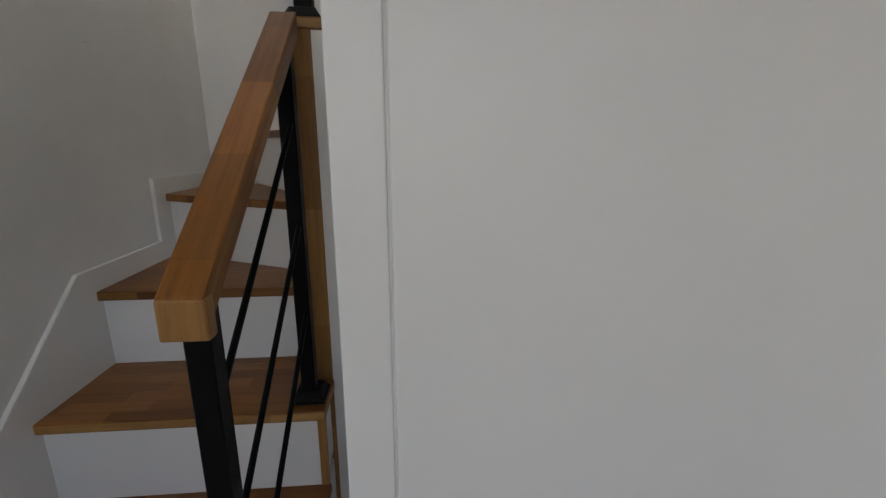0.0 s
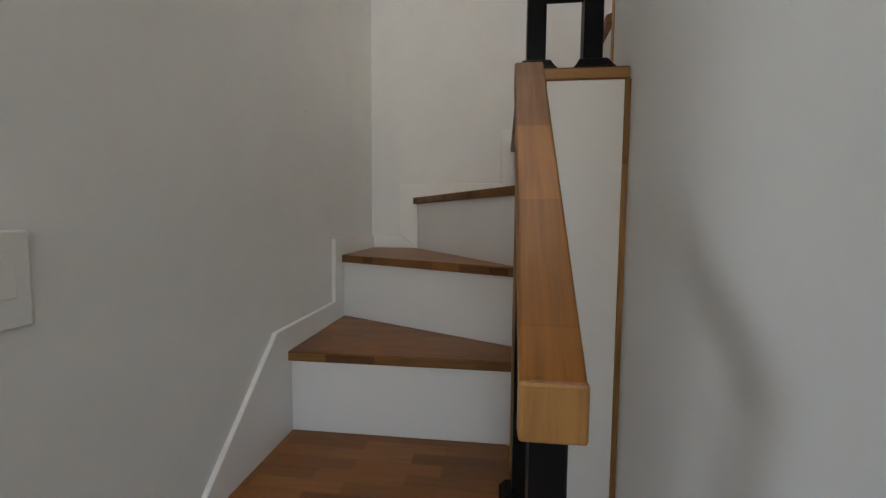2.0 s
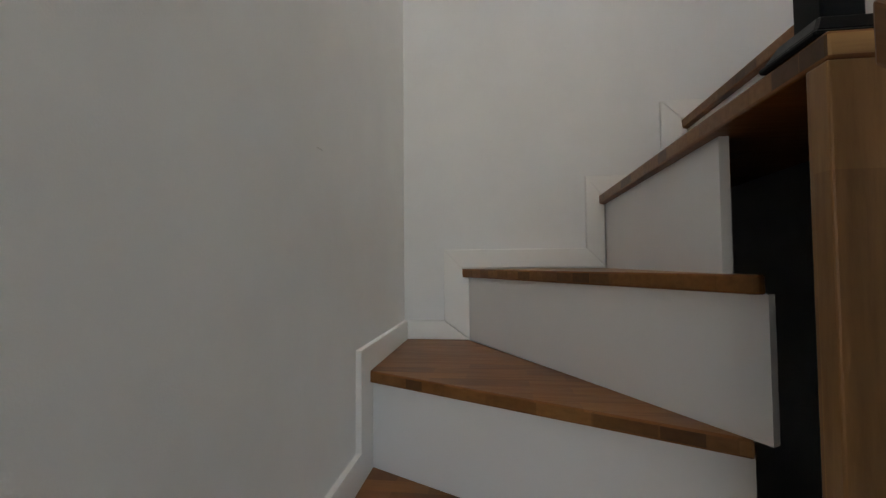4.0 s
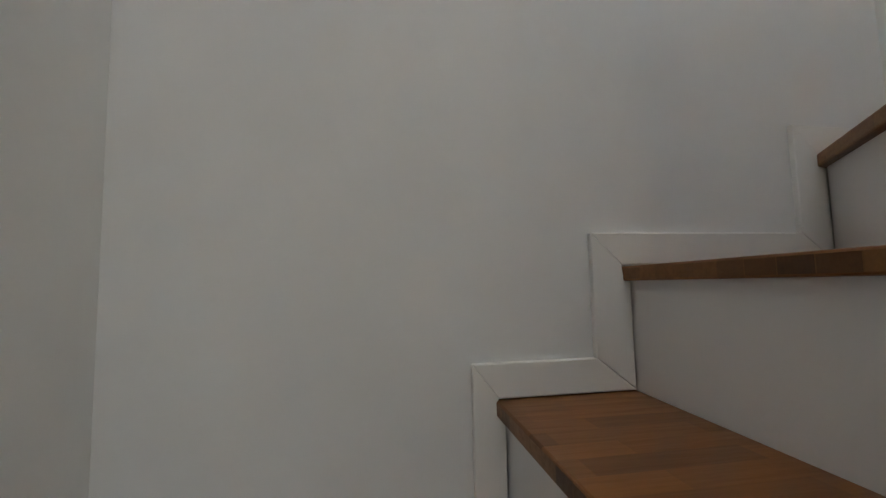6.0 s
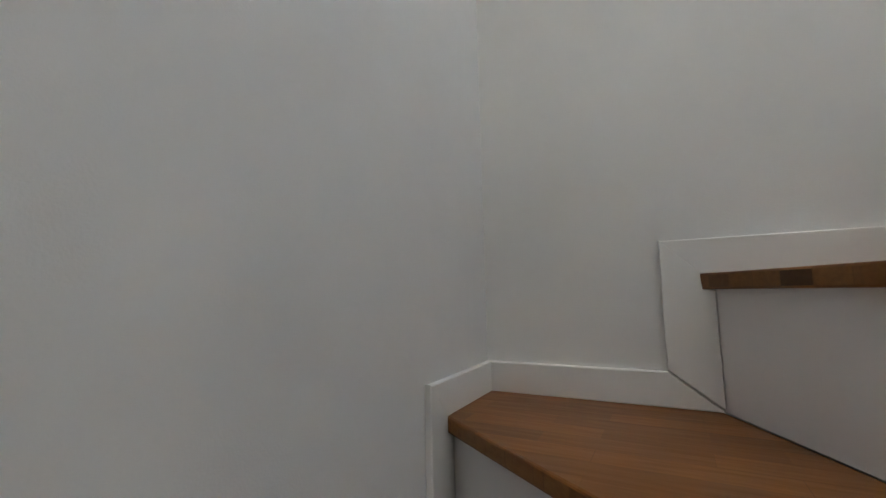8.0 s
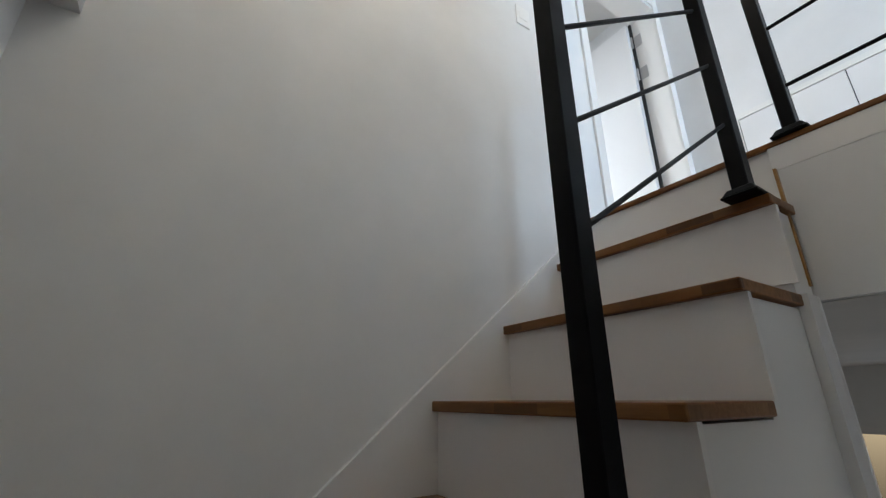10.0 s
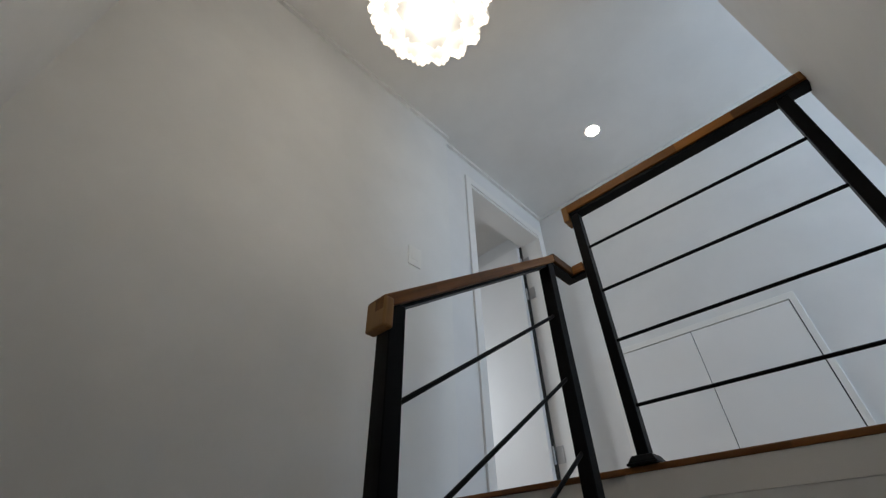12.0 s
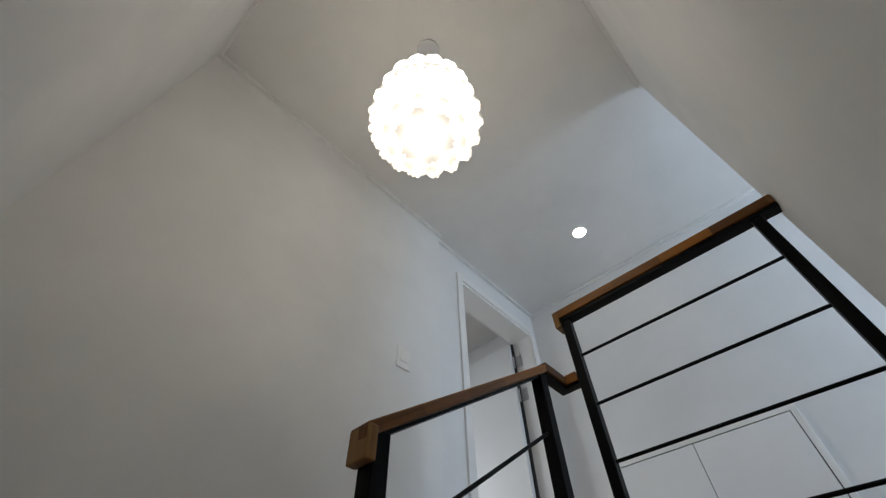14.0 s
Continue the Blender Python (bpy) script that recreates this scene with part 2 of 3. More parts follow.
structure("wall_understair", prism([(YC, 0), (-0.665, 0), (-0.665, 1.873), (-0.886, 1.873), (-0.886, 2.063), (-1.112, 2.063), (-1.112, 2.253), (-1.347, 2.253), (-1.347, 2.468), (YL + 0.02, 2.468), (YL + 0.02, ZG), (YW + 0.02, ZG), (YW + 0.02, 0)][::-1], XC1, XC1 + 0.04, "x"),
          SATIN, "white satin wall under the open side of the upper flight", "wall")
# rest of the lower room is out of view; walls and openings assumed for daylight
structure("wall_room_right", box(3.4, 3.4 + TH, -4.2, YW + 0.05, 0, ZG), WALL, "off-white wall of the lower room", "wall")
bm = box(-2.5 - TH, -0.4, -4.2 - TH, -4.2, 0, ZG)
box(1.9, 3.4 + TH, -4.2 - TH, -4.2, 0, ZG, bm=bm)
box(-0.4, 1.9, -4.2 - TH, -4.2, 0, 0.65, bm=bm)
box(-0.4, 1.9, -4.2 - TH, -4.2, 1.9, ZG, bm=bm)
structure("wall_room_back", bm, WALL, "off-white wall of the lower room with a window opening", "wall")
structure("wall_room_near", box(-2.5, -TH, -1.36, -1.36 + TH, 0, ZG), WALL, "off-white wall of the lower room", "wall")
bm = box(-2.5 - TH, -2.5, -4.2, -3.4, 0, ZG)
box(-2.5 - TH, -2.5, -2.0, -1.36 + TH, 0, ZG, bm=bm)
box(-2.5 - TH, -2.5, -3.4, -2.0, 0, 0.65, bm=bm)
box(-2.5 - TH, -2.5, -3.4, -2.0, 1.9, ZG, bm=bm)
structure("wall_room_left", bm, WALL, "off-white wall of the lower room with a window opening", "wall")
structure("ceiling_lower", box(-2.5 - TH, 3.4 + TH, -4.2 - TH, YL - 0.02, ZG, ZG + 0.04), CEILING, "white ceiling of the lower room", "ceiling")
structure("ceiling_side", box(-2.5 - TH, 0, YL - 0.02, -1.36 + TH, ZG, ZG + 0.02), CEILING, "white ceiling of the lower room", "ceiling")
structure("ceiling_cupboard", box(XC1 + 0.04, 3.4, YL - 0.02, YW + 0.05, ZG, ZG + 0.02), CEILING, "white ceiling strip over the cupboard", "ceiling")
# upper floor
structure("floor_upper", box(-2.0, WH, YH, YL - 0.01, ZG + 0.04, ZL - 0.03), FLOORW, "pale brown wood-grain floor of the upper hall", "floor")
structure("wall_header", box(0, XC1, YL - 0.005, YL + 0.012, ZG, ZL - 0.06), WALL_B, "off-white wall below the landing edge", "wall")
structure("wall_hall_far", box(-2.0, 3.2, YH - TH, YH, 2.3, ZC), WALL_B, "white wall of the upper hall with low cupboard doors", "wall")
bm = box(WH, WH + TH, -1.70, -1.505, 2.3, ZC)
box(WH, WH + TH, YH, -2.45, 2.3, ZC, bm=bm)
box(WH, WH + TH, -2.45, -1.70, 4.345, ZC, bm=bm)
structure("wall_hall_door", bm, WALL_B, "off-white hall wall with a door opening", "wall")
structure("wall_hall_near", box(-2.0, -TH, -1.50, -1.50 + TH, 2.3, ZC), WALL_B, "white wall of the upper hall", "wall")
bm = box(-2.0 - TH, -2.0, YH - TH, -1.50 + TH, 2.3, 3.15)
box(-2.0 - TH, -2.0, YH - TH, -1.50 + TH, 4.1, ZC, bm=bm)
box(-2.0 - TH, -2.0, YH - TH, -2.33, 3.15, 4.1, bm=bm)
box(-2.0 - TH, -2.0, -1.62, -1.50 + TH, 3.15, 4.1, bm=bm)
structure("wall_hall_end", bm, WALL_B, "white end wall of the upper hall with a window opening", "wall")
structure("ceiling", box(-2.0 - TH, WH + TH, YH - TH, TH, ZC, ZC + 0.08), CEILING, "flat white ceiling over stairwell and hall", "ceiling")
# bedroom behind the door
structure("floor_bedroom", box(WH, 3.2, YH, -1.0, ZL - 0.13, ZL - 0.03), FLOORW, "pale wood-grain bedroom floor", "floor")
structure("ceiling_bedroom", box(WH + TH, 3.2, YH, -1.0, ZC - 0.02, ZC + 0.06), CEILING, "white bedroom ceiling", "ceiling")
structure("wall_bedroom_near", box(W + TH, 3.2, -1.0, -1.0 + TH, 2.3, ZC), WALL, "off-white bedroom wall", "wall")
bm = box(3.2, 3.2 + TH, YH - TH, -1.78, 2.3, ZC)
box(3.2, 3.2 + TH, -1.08, -1.0 + TH, 2.3, ZC, bm=bm)
box(3.2, 3.2 + TH, -1.78, -1.08, 2.3, 3.2, bm=bm)
box(3.2, 3.2 + TH, -1.78, -1.08, 4.1, ZC, bm=bm)
structure("wall_bedroom_end", bm, WALL, "off-white bedroom wall with a window opening", "wall")


# window frames with panes, in openings behind the walk
def window(name, axis, at, u0, u1, z0, z1, label):
    root = thing(name, *((at, u0, z0) if axis == "x" else (u0, at, z0)), label, "window")
    root["kind"] = "structure"

    def bar(a0, a1, b0, b1, nm, mat=TRIM, d=0.03):
        part(nm, box(at - d, at + d, a0, a1, b0, b1) if axis == "x" else box(a0, a1, at - d, at + d, b0, b1), mat, root)
    mid = (u0 + u1) / 2
    bar(u0, u1, z0, z0 + 0.04, "window_frame")
    bar(u0, u1, z1 - 0.04, z1, "window_frame")
    for c0, c1 in ((u0, u0 + 0.04), (mid - 0.025, mid + 0.025), (u1 - 0.04, u1)):
        bar(c0, c1, z0 + 0.04, z1 - 0.04, "window_frame")
    for c0, c1 in ((u0 + 0.04, mid - 0.025), (mid + 0.025, u1 - 0.04)):
        pane = part("pane", box(at - 0.004, at + 0.004, c0, c1, z0 + 0.04, z1 - 0.04) if axis == "x" else box(c0, c1, at - 0.004, at + 0.004, z0 + 0.04, z1 - 0.04), GLASS, root)
        pane.visible_shadow = False
    settle(root)


g, gn, gl, gp = material("window_glass", (1, 1, 1), 0.02)
gp.inputs["Transmission Weight"].default_value, gp.inputs["IOR"].default_value = 1.0, 1.05
GLASS = g
# window_1 and window_4 are unseen, added where the lower room's daylight was wanted
window("window_1", "y", -4.27, -0.4, 1.9, 0.65, 1.9, "white framed two-pane window of the lower room")
window("window_4", "x", -2.57, -3.4, -2.0, 0.65, 1.9, "white framed two-pane window of the lower room")
window("window_2", "x", -2.07, -2.33, -1.62, 3.15, 4.1, "white framed window at the hall's end")
window("window_3", "x", 3.27, -1.78, -1.08, 3.2, 4.1, "white framed bedroom window")


# cornices under the upper ceiling
def cornice(name, bm):
    structure(name, bm, TRIM, "thin white cornice strip under the ceiling", "cornice")


cornice("cornice_right", box(W - 0.018, W, -1.505, YB, ZC - 0.02, ZC))
cornice("cornice_left", box(-0.030, -0.014, -1.505, YB, ZC - 0.02, ZC))
cornice("cornice_back", box(-0.014, W - 0.018, YB - 0.014, YB, ZC - 0.02, ZC))
cornice("cornice_door_wall", box(WH - 0.018, WH, YH, -1.510, ZC - 0.02, ZC))
cornice("cornice_hall", box(-2.0, WH - 0.014, YH, YH + 0.014, ZC - 0.02, ZC))

# ---- staircase ----
turned = []
stairs = thing("staircase", 0.3, -1.1, 0, "winding staircase with brown block-wood treads and white risers", "staircase")
NOSE = {"A": ((0, -1.165), (0.56, -1.165)), "B": ((0, -0.925), (0.56, -0.925)), "C": ((0, -0.70), (0.552, -0.70)),
        "D": ((0, -0.35), (0.545, -0.620)), "E": ((0.158, 0), (0.540, -0.645)), "F": ((0.523, 0), (0.505, YC)),
        "G": ((0.732, 0), (0.708, -0.57)), "H": ((1.118, 0), (0.716, -0.575)), "I": ((W, -0.329), (0.716, -0.632)),
        "J": ((W, -0.643), (0.69, -0.643)), "K": ((W, -0.864), (0.69, -0.864)), "L": ((W, -1.09), (0.69, -1.09)), "M": ((W, -1.325), (0.69, -1.325))}
REST = {"A": [(0.56, -0.905), (0, -0.905)], "B": [(0.56, YC - 0.004), (XC0, YC - 0.004), (XC0, -0.682), (0, -0.682)],
        "C": [(0.552, -0.605), (0, -0.33)], "D": [(0.545, -0.605), (0.172, 0), (0, 0)],
        "E": [(0.550, -0.640), (0.545, 0)], "F": [(XC1 - 0.002, YC), (XC1 - 0.002, -0.655), (0.725, -0.655), (0.750, 0)],
        "G": [(0.724, -0.590), (1.136, 0)], "H": [(0.716, -0.648), (W, -0.345), (W, 0)],
        "I": [(0.716, -0.660), (W, -0.660)], "J": [(0.69, -0.88), (W, -0.88)], "K": [(0.69, -1.105), (W, -1.105)],
        "L": [(0.69, -1.34), (W, -1.34)], "M": [(0.69, YL - 0.01), (W, YL - 0.01)]}
TT = 0.0225


def along(ob, p, q):
    """Turn a part's own axes so that its grain follows the line from p to q."""
    d = Vector((*q, 0)[:3]) - Vector((*p, 0)[:3])
    m = Matrix.Rotation(math.atan2(d.y, d.x), 4, "Z") @ Matrix.Rotation(-math.atan2(d.z, math.hypot(d.x, d.y)), 4, "Y")
    ob.data.transform(m.inverted())
    ob.matrix_basis = m


for c in "ABCDEFGHIJKLM":
    a, b = NOSE[c]
    poly = [a, b] + REST[c]
    turned.append((part("tread", prism(poly, Zt[c] - TT, Zt[c], "z", 0.003), WOOD_X, stairs), (0, 0), (0, -1) if c in "HI" else (1, 0)))
    a, b = Vector(a), Vector(b)
    if c == "F":
        b = Vector((0.509, -0.60))
    d = (b - a).normalized()
    back = Vector((-d.y, d.x))
    centre = Vector((sum(p[0] for p in poly), sum(p[1] for p in poly))) / len(poly)
    if back.dot(centre - a) < 0:
        back = -back
    p0, p1 = a + back * 0.016, b + back * 0.016
    if c in "AB":
        p1 = Vector((0.55, p1.y))
    tread = turned[-1][0].data
    tread.materials.append(WOOD_EDGE)
    tread.materials.append(WOOD_PALE)
    # fronts of A, B and F: light on the edge painted as paler wood
    for f in tread.polygons:
        f.material_index = 0 if abs(f.normal.z) > 0.3 else 2 if c in "ABF" and f.normal.y < -0.9 else 1
    part("riser", prism([tuple(p0), tuple(p1), tuple(p1 + back * 0.012), tuple(p0 + back * 0.012)], Zt[c] - H, Zt[c] - TT), RISER, stairs)
# closed sides of the lower steps
part("side_panel", box(0.535, 0.547, -1.137, YC - 0.004, 0, H - TT), RISER, stairs)
part("side_panel", box(0.535, 0.547, -0.895, YC - 0.004, H, 2 * H - TT), RISER, stairs)
part("edge_trim", box(0.540, 0.556, -0.912, -0.897, H, 2 * H - TT, 0.002), WOOD_UP, stairs, "wooden corner strip")
# the block between the flights
part("front_panel", box(0.556, XC1 - 0.010, YC + 0.004, YC + 0.016, 0, Zt["F"] - TT), RISER, stairs, "tall white end panel")
part("corner_board", box(XC0, 0.556, YC, YC + 0.024, 0, Zt["F"] - TT, 0.002), WOOD_UP, stairs, "upright wooden corner board")
part("corner_strip", box(XC1 - 0.010, XC1, YC, YC + 0.02, 0, Zt["F"] - TT, 0.001), WOOD_UP, stairs, "thin upright wooden strip")
# inner side of the upper winders
part("side_panel", box(0.722, 0.734, -0.658, -0.60, Zt["F"], Zt["J"] - TT), RISER, stairs)
part("corner_board", box(XC1 - 0.002, 0.738, -0.676, -0.6585, Zt["F"], Zt["J"] - TT, 0.002), WOOD_UP, stairs, "upright wooden corner board")
# landing nosing and fascia
part("landing_nosing", box(0, W, YL - 0.07, YL + 0.016, ZL - 0.014, ZL, 0.003), WOOD_X, stairs, "wooden nosing along the landing edge")
part("riser", box(XC1, W, YL - 0.005, YL + 0.004, ZL - H, ZL - 0.014), RISER, stairs)
part("fascia", box(0, XC1 + 0.006, YL - 0.03, YL + 0.013, ZL - 0.074, ZL - 0.014, 0.001), RISER, stairs, "white fascia under the landing edge")
part("edge_trim", box(XC1 - 0.004, XC1 + 0.002, YL + 0.0205, YL + 0.030, ZG + 0.03, ZL - 0.0745), WOOD_PALE, stairs, "thin upright wooden strip")
settle(stairs)



# ---- skirtings ----
SK = 0.05
SD = 0.011
GAP = 0.0003


def skirting(name, pieces, at0, at1, axis, label):
    root = thing(name, 0, 0, 0, label, "skirting")
    root["kind"] = "structure"
    for poly in pieces:
        part("board", prism(poly, at0, at1, axis, 0.0014, 1), TRIM, root)
    return root


def stepped(run):
    """Mitred boards that climb steps; run: tread start, nose of the next tread, its riser, tread height, widths of the uprights at both."""
    out = []
    for u0, u1, r, z, k0, k1 in run:
        z += 0.0026
        s = 1 if u1 > u0 else -1
        under = z + H - TT - 0.004
        out.append([(u0 - s * k0, z + SK), (u0, z), (r, z), (u1 - s * k1, z + SK)])
        out.append([(r, z + GAP), (r, under), (u1, under), (u1, z + H), (u1 - s * k1, z + H + SK), (u1 - s * k1, z + SK + GAP)])
    return out


back_run = [(0.0, 0.162, 0.180, Zt["D"], SK, SK), (0.162, 0.527, 0.536, Zt["E"], SK, 0.038),
            (0.527, 0.731, 0.744, Zt["F"], 0.038, SK), (0.731, 1.112, 1.127, Zt["G"], SK, SK - 0.004)]
pieces = stepped(back_run)
pieces[0] = [(SD, Zt["D"] + SK), (SD, Zt["D"]), (0.180, Zt["D"]), (0.162 - SK, Zt["D"] + SK)]
pieces.append([(1.066, Zt["H"] + SK), (1.112, Zt["H"]), (W - SD, Zt["H"]), (W - SD, Zt["H"] + SK)])
skirting("skirting_back", pieces, -SD, 0, "y", "white mitred skirting stepping up behind the winders")
right_run = [(0.0, -0.333, -0.350, Zt["H"], SK, SK), (-0.333, -0.615, -0.615, Zt["I"], SK, SK)]
pieces = stepped(right_run)
pieces[0] = [(0, Zt["H"] + SK), (0, Zt["H"]), (-0.350, Zt["H"]), (-0.333 + SK, Zt["H"] + SK)]
pieces[2] = [(-0.333 + SK, Zt["I"] + SK), (-0.333, Zt["I"]), (-0.570 + GAP, Zt["I"]), (-0.570 + GAP, Zt["I"] + SK)]
pieces[3] = [(-0.570, Zt["I"] - 0.1), (-0.570, 1.891), (-1.395, 2.588), (-1.455, 2.588), (-1.455, 2.22), (-0.75, 1.62)]
skirting("skirting_right", pieces, W - SD, W, "x", "white skirting and sloping stringer of the upper flight")
pieces = [[(-1.30, 0.0), (-1.30, 0.125), (-0.745, 0.625), (-0.409, 0.625), (-0.409, Zt["D"] + SK), (-SD - GAP, Zt["D"] + SK), (-SD - GAP, 0.45), (-0.7, 0.0)]]
skirting("skirting_left", pieces, 0, SD, "x", "white sloping stringer of the lower flight")
structure("baseboard", box(1.545, 3.4, YW - SD, YW - 0.0005, 0, 0.07, 0.001), TRIM, "white baseboard of the cupboard wall", "baseboard")
structure("trim", box(0.680, 0.7185, YW - 0.010, YW - 0.0005, 0, ZG, 0.0012), DOORP, "narrow white corner casing of the cupboard wall", "casing")
closet = thing("door_2", 1.1, YW, 0, "tall white flush cupboard door under the upper flight", "door")
closet["kind"] = "structure"
part("jamb", box(0.7185, 1.505, YW - 0.0065, YW - 0.0005, 0, ZG), DOORP, closet)
part("leaf", box(0.7208, 1.502, YW - 0.0095, YW - 0.0065, 0.006, ZG - 0.05, 0.0012), DOORP, closet)
part("casing", box(1.505, 1.545, YW - 0.010, YW - 0.0005, 0, ZG, 0.0012), DOORP, closet)
settle(closet)


# ---- railings ----
PW = 0.029
YG = -1.465


def base_plate(x, y, z, w=0.072):
    """A pressed cover at a post's foot: a thin square flange with a sloped hat on it."""
    bm = box(x - w / 2, x + w / 2, y - w / 2, y + w / 2, z, z + 0.006)
    low, high = [[bm.verts.new(Vector((x + i * r, y + j * r, h)) * U) for i, j in ((-1, -1), (1, -1), (1, 1), (-1, 1))]
                 for r, h in ((w * 0.47, z + 0.006), (w * 0.34, z + 0.022))]
    for i in range(4):
        bm.faces.new((low[i], low[(i + 1) % 4], high[(i + 1) % 4], high[i]))
    bm.faces.new(high)
    bm.faces.new(low[::-1])
    return bevelled(bm, 0.0018, 1)


def post(root, x, y, z0, z1, foot=True, pw=PW):
    upright = part("post", box(x - pw / 2, x + pw / 2, y - pw / 2, y + pw / 2, z0, z1, 0.002, 1), STEEL, root, "square black steel post")
    if foot:
        part("base_plate", base_plate(x, y, z0), STEEL, upright)


HW, HH = 0.047, 0.044


def sloped_rail(name, x, xb, ya, yb, za, zb, base_a, base_b, bars, label, hh=0.045, cap=0.0, shift=0.0, pw=PW):
    """A rail with two posts, three slanted bars and a wooden handrail; za, zb: the handrail's top at the posts."""
    root = thing(name, x, ya, base_a, label, "stair railing", "stair railings")
    k, kx = (zb - za) / (yb - ya), (xb - x) / (yb - ya)
    post(root, x, ya, base_a, za - hh + 0.003, pw=pw)
    post(root, xb, yb, base_b, zb - hh + 0.003, pw=pw)
    s = 1 if yb > ya else -1

    def on(y, drop):
        return (x + kx * (y - ya), y, za + k * (y - ya) - drop)
    e0, e1 = ya - s * 0.035, yb + s * 0.018
    hand = part("handrail", beam(on(e0, hh / 2), on(e1, hh / 2), HW, hh, 0.003), WOOD_RAIL, root, "solid wooden handrail")
    turned.append((hand, on(e0, 0), on(e1, 0)))
    if cap:
        top = on(e0, 0)[2]
        y0, y1 = sorted((e0, e0 + s * 0.019))
        part("rail_end", box(x - HW / 2 - 0.001, x + HW / 2 + 0.001, y0 - 0.001, y1, top - cap, top - 0.001, 0.003), WOOD_UP, root, "plumb wooden end block of the handrail")
    part("flat_bar", beam(on(ya - s * 0.015, hh + 0.004), on(yb + s * 0.015, hh + 0.004), 0.024, 0.007), STEEL, root)
    for d0, d1 in bars:
        part("bar", rod((x + shift, ya, za - d0), (xb + shift, yb, zb - d1), 0.0046), STEEL, root)
    return root


rail = sloped_rail("stair_railing", 0.511, 0.520, -1.254, -0.866, 0.789, 1.119, 0, Zt["B"], ((0.168, 0.168), (0.354, 0.354), (0.535, 0.535)),
                   "black steel stair railing with wooden handrail at the lower flight", 0.044, 0.046, shift=0.007)
settle(rail)
rail = sloped_rail("stair_railing", 0.740, 0.730, -0.762, -1.320, 2.856, 3.224, Zt["J"], Zt["M"], ((0.198, 0.194), (0.384, 0.369), (0.556, 0.537)),
                   "black steel stair railing with wooden handrail at the upper flight", 0.027, 0.056, pw=0.034)
part("handrail_return", box(0.707, 0.752, YG - 0.021, -1.3385, 3.213, 3.243, 0.003), WOOD_RAIL, rail, "short level wooden handrail piece")
part("handrail_return", box(0.6700, 0.7065, YG - 0.021, YG + 0.021, 3.213, 3.243), WOOD_RAIL, rail, "short level wooden handrail piece")
part("flat_bar", box(0.716, 0.744, YG - 0.014, -1.336, 3.205, 3.2125), STEEL, rail)
part("flat_bar", box(0.6700, 0.7155, YG - 0.014, YG + 0.014, 3.205, 3.2125), STEEL, rail)
settle(rail)

guard = thing("guard_railing", 0.655, YG, ZL, "black steel guard railing with wooden top along the landing", "railing")
post(guard, 0.655, YG, ZL, 3.440)
post(guard, 0.0325, YG, ZL, 3.440)
part("handrail", box(-0.0295, 0.680, YG - HW / 2, YG + HW / 2, 3.452, 3.486, 0.003), WOOD_RAIL, guard, "solid wooden handrail")
part("rail_end", box(0.6705, 0.6915, YG - HW / 2 - 0.001, YG + HW / 2 + 0.001, 3.420, 3.485, 0.003), WOOD_UP, guard, "plumb wooden end block of the handrail")
part("flat_bar", box(-0.0290, 0.670, YG - 0.018, YG + 0.018, 3.440, 3.4515), STEEL, guard)
for z in (2.795, 2.970, 3.131, 3.297):
    part("bar", rod((0.03, YG, z), (0.655, YG, z), 0.0046), STEEL, guard)
settle(guard)

short = thing("guard_railing", 0.6, YC + 0.04, Zt["F"], "short black steel guard on the middle step's front edge", "railing")
for x in (0.539, 0.640):
    post(short, x, YC + 0.045, Zt["F"], 1.90, pw=0.034)
part("handrail", box(0.510, 0.685, YC + 0.022, YC + 0.068, 1.912, 1.912 + HH, 0.003), WOOD_RAIL, short, "short wooden handrail")
part("flat_bar", box(0.517, 0.662, YC + 0.028, YC + 0.062, 1.90, 1.9115), STEEL, short)
for z in (1.275, 1.45, 1.66):
    part("bar", rod((0.535, YC + 0.045, z), (0.643, YC + 0.045, z), 0.0046), STEEL, short)
settle(short)

# ---- switches ----
def switch(x, y, z, w, h, face, label):
    """face: +1 for a plate on a wall whose surface looks to +x, -1 for one that looks to -x."""
    root = thing("light_switch", x, y, z, label, "light switch", "light switches")
    lo, hi = sorted((x, x + face * 0.0055))
    plate = part("plate", box(lo, hi, y - w / 2, y + w / 2, z - h / 2, z + h / 2, 0.0025), PLASTIC, root)
    lo, hi = sorted((x + face * 0.005, x + face * 0.0072))
    part("rocker", box(lo, hi, y - w * 0.27, y + w * 0.27, z - h * 0.19, z + h * 0.19, 0.0012), PLASTIC, plate)
    settle(root)


switch(0, -1.246, 0.8085, 0.065, 0.097, 1, "white single light switch on the stair wall")
switch(W, -1.283, 3.516, 0.070, 0.095, -1, "white single light switch beside the upper flight")

MARK = paint("scuff", (0.63, 0.62, 0.60), 0.8)
bm = prism([(-0.580, 1.1335), (-0.570, 1.1355), (-0.559, 1.1352), (-0.553, 1.1338), (-0.563, 1.1326), (-0.575, 1.1328)], 0.0003, 0.0008, "x")
structure("wall_scuff", bm, MARK, "short grey scuff mark on the stair wall", "scuff mark")

# ---- door of the bedroom ----
door = thing("door_1", WH, -2.03, ZL, "white open door with a flat white casing", "door")
door["kind"] = "structure"
Y0, Y1, ZD = -1.730, -2.420, 4.310
part("casing", box(WH - 0.012, WH, Y0, Y0 + 0.046, ZL, ZD + 0.048, 0.0015), TRIM, door)
part("casing", box(WH - 0.012, WH, Y1 - 0.046, Y1, ZL, ZD + 0.048, 0.0015), TRIM, door)
part("casing", box(WH - 0.012, WH, Y1, Y0, ZD, ZD + 0.048, 0.0015), TRIM, door)
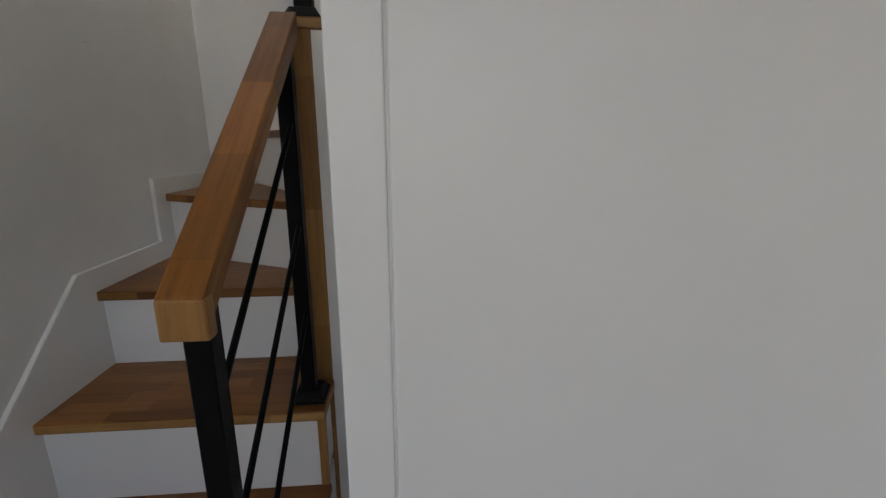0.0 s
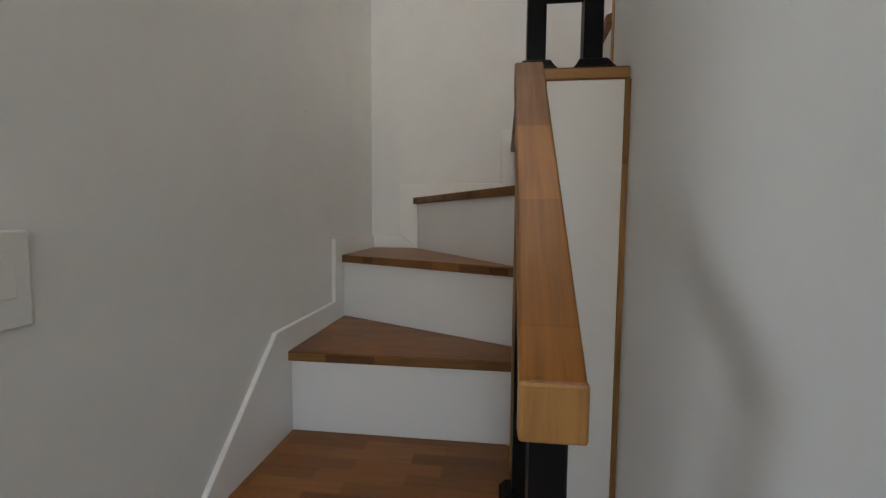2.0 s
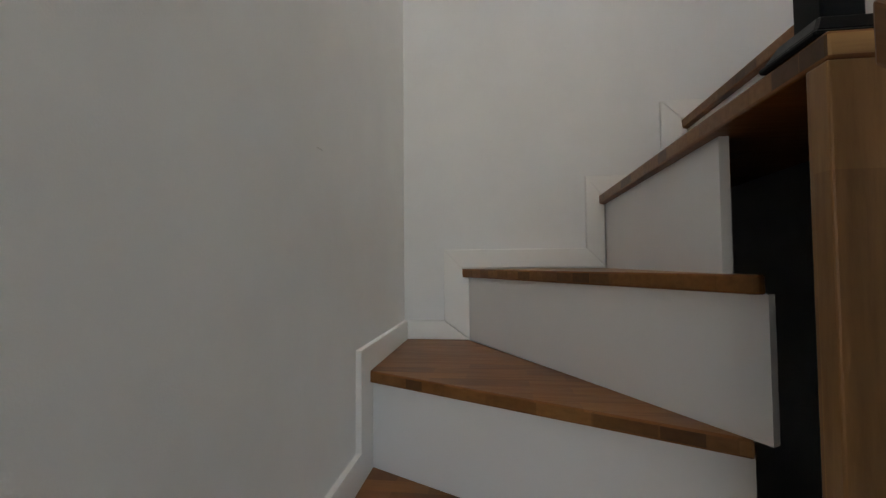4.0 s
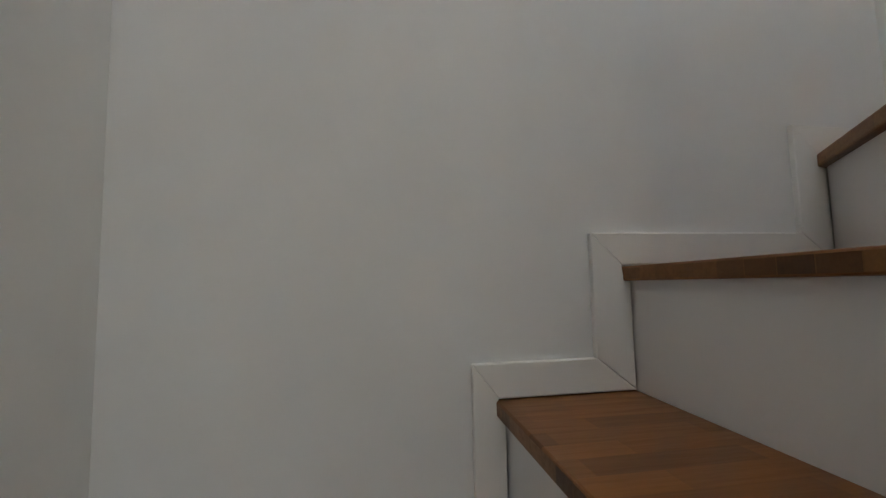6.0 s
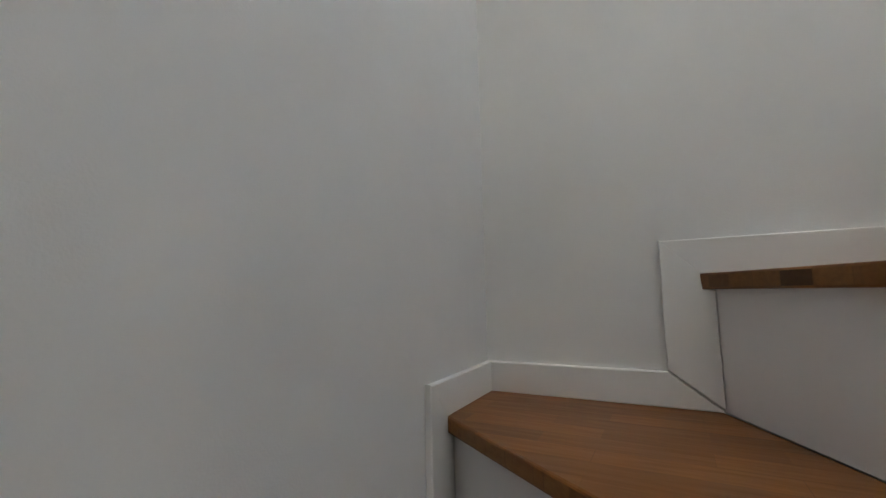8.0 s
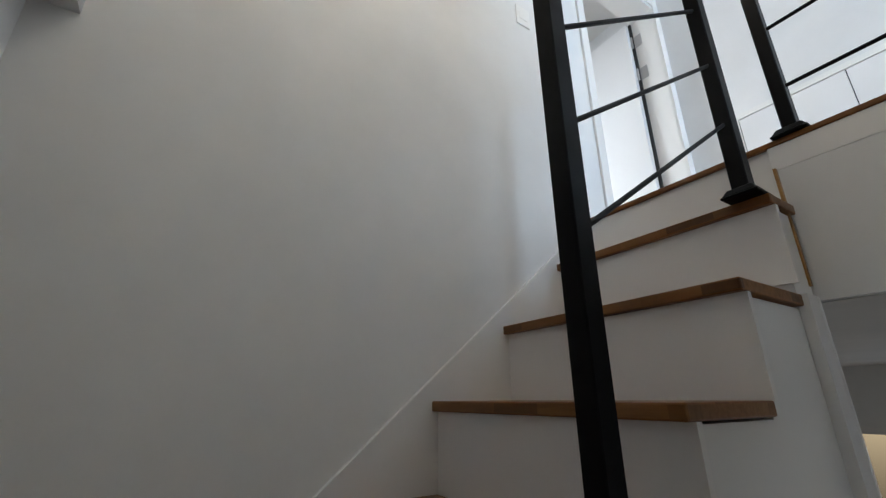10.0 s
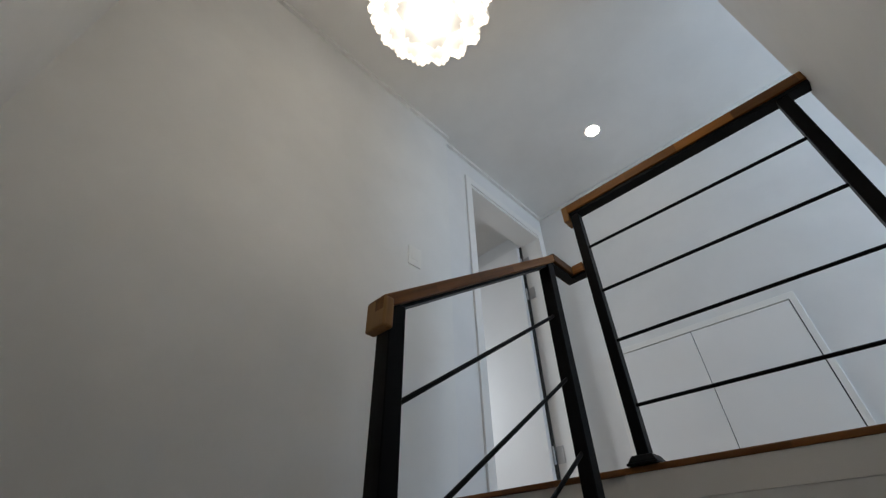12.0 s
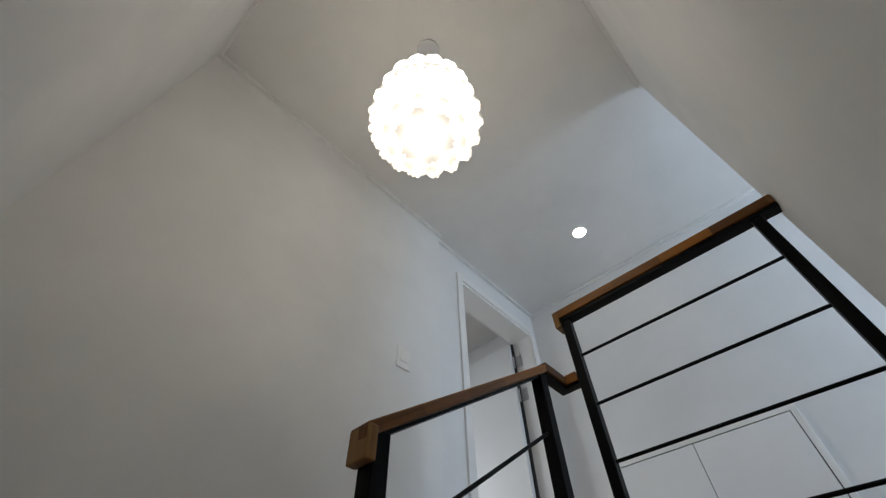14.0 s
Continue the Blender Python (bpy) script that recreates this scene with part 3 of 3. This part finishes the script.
part("jamb", box(WH - 0.004, WH + TH, Y0, Y0 + 0.02, ZL, ZD), TRIM, door)
part("jamb", box(WH - 0.004, WH + TH, Y1 - 0.02, Y1, ZL, ZD), TRIM, door)
part("jamb", box(WH - 0.004, WH + TH, Y1, Y0, ZD - 0.02, ZD), TRIM, door)
leaf = part("leaf", box(WH + TH + 0.012, WH + TH + 0.66, Y1 + 0.006, Y1 + 0.040, ZL + 0.01, ZD - 0.03, 0.002), DOORP, door, "plain white door leaf standing open")
# dark strip put in for the shade of the hinge gap
part("gasket", box(WH + TH - 0.004, WH + TH + 0.011, Y1 + 0.0005, Y1 + 0.012, ZL, ZD - 0.02), GAP_SHADE, door, "dark strip standing for the shade in the hinge gap")
for z in (4.145, 3.905, 2.95):
    bm = box(WH + TH - 0.05, WH + TH - 0.002, Y1 + 0.0005, Y1 + 0.004, z - 0.04, z + 0.04)
    tube(WH + TH + 0.004, Y1 + 0.014, z - 0.042, z + 0.042, 0.007, 10, bm=bm)
    part("hinge", bm, CHROME, leaf, "bright steel hinge")
settle(door)

# ---- low cupboard in the hall wall ----
cup = thing("low_cupboard", 0.65, YH, ZL, "low white cupboard with two flush doors in the hall wall", "cupboard")
part("frame", prism([(0.240, ZL), (0.240, 3.398), (1.10, 3.398), (1.10, ZL), (1.075, ZL), (1.075, 3.371), (0.264, 3.371), (0.264, ZL)], YH, YH + 0.012, "y", 0.001, 1), TRIM, cup)
# dark sheet behind the doors, so the gaps look shaded
part("shadow_gap", box(0.264, 1.075, YH + 0.0005, YH + 0.002, ZL, 3.371), GAP_SHADE, cup, "dark sheet standing for the shade in the gap round the doors")
part("cupboard_door", box(0.2685, 0.6680, YH + 0.002, YH + 0.011, ZL + 0.004, 3.3665, 0.001, 1), DOORP, cup)
part("cupboard_door", box(0.6715, 1.0705, YH + 0.002, YH + 0.011, ZL + 0.004, 3.3665, 0.001, 1), DOORP, cup)
settle(cup)


# ---- lamps ----
GX, GY, GZ, GR = 0.595, -0.709, 3.790, 0.170
lamp = thing("pendant_lamp", GX, GY, ZC, "glowing white globe pendant of overlapping petals", "pendant lamp")
bm = tube(GX, GY, ZC - 0.022, ZC, 0.050, 40)
part("canopy", bm, PLATE, lamp, "round pale grey ceiling canopy")
part("cord", rod((GX, GY, ZC - 0.02), (GX, GY, GZ + GR * 0.7), 0.0025, 8), PLASTIC, lamp)
bm = bmesh.new()
bmesh.ops.create_icosphere(bm, subdivisions=3, radius=GR * 0.80 * U, matrix=Matrix.Translation(Vector((GX, GY, GZ)) * U))
part("core", bm, CORE, lamp, "glowing inner globe", True)


def petal_mesh():
    """A heart-shaped, cupped petal whose tip points down, in its own place."""
    bm = bmesh.new()
    nu, nv = 8, 5
    grid = []
    for j in range(nv + 1):
        row = []
        v = j / nv
        half = 0.040 * math.sin(math.pi * (0.12 + 0.80 * v)) ** 0.7
        for i in range(nu + 1):
            s = 2 * i / nu - 1
            notch = 0.012 * (1 - abs(s)) ** 2 * v ** 6 + 0.010 * abs(s) ** 3 * v
            x = half * s
            y = 0.013 * (v ** 1.5) - 0.012 * s * s
            z = (v - 0.45) * 0.080 - notch
            row.append(bm.verts.new((x * U, -y * U, -z * U)))
        grid.append(row)
    for j in range(nv):
        for i in range(nu):
            bm.faces.new((grid[j][i], grid[j][i + 1], grid[j + 1][i + 1], grid[j + 1][i]))
    me = bpy.data.meshes.new("petal")
    bm.to_mesh(me)
    bm.free()
    me.materials.append(PETAL)
    for f in me.polygons:
        f.use_smooth = True
    return me


petal = petal_mesh()
settle(lamp)
rows_of = 11
for r in range(rows_of):
    lat = math.pi * (0.06 + 0.88 * (r + 0.5) / rows_of)
    count = max(5, round(2 * math.pi * math.sin(lat) * GR / 0.058))
    for i in range(count):
        az = 2 * math.pi * (i + 0.5 * (r % 2)) / count
        ob = new("petal", petal)
        ob.parent = lamp
        out = Vector((math.sin(lat) * math.cos(az), math.sin(lat) * math.sin(az), math.cos(lat)))
        turn = Matrix.Rotation(az + math.pi / 2, 4, "Z") @ Matrix.Rotation(math.pi / 2 - lat, 4, "X")
        ob.matrix_basis = Matrix.Translation(Vector((0, 0, (GZ - ZC) * U)) + out * GR * 0.93 * U) @ turn

spot = thing("downlight", 0.651, -2.077, ZC, "small round recessed downlight, switched on", "downlight")
bm = tube(0.651, -2.077, ZC - 0.004, ZC, 0.046, 32)
part("ring", bm, TRIM, spot, "thin white trim ring")
part("diffuser", tube(0.651, -2.077, ZC - 0.0065, ZC - 0.0042, 0.036, 32), DISC, spot, "bright round diffuser")
settle(spot)

# grain along each tread and handrail
for ob, p, q in turned:
    along(ob, p, q)
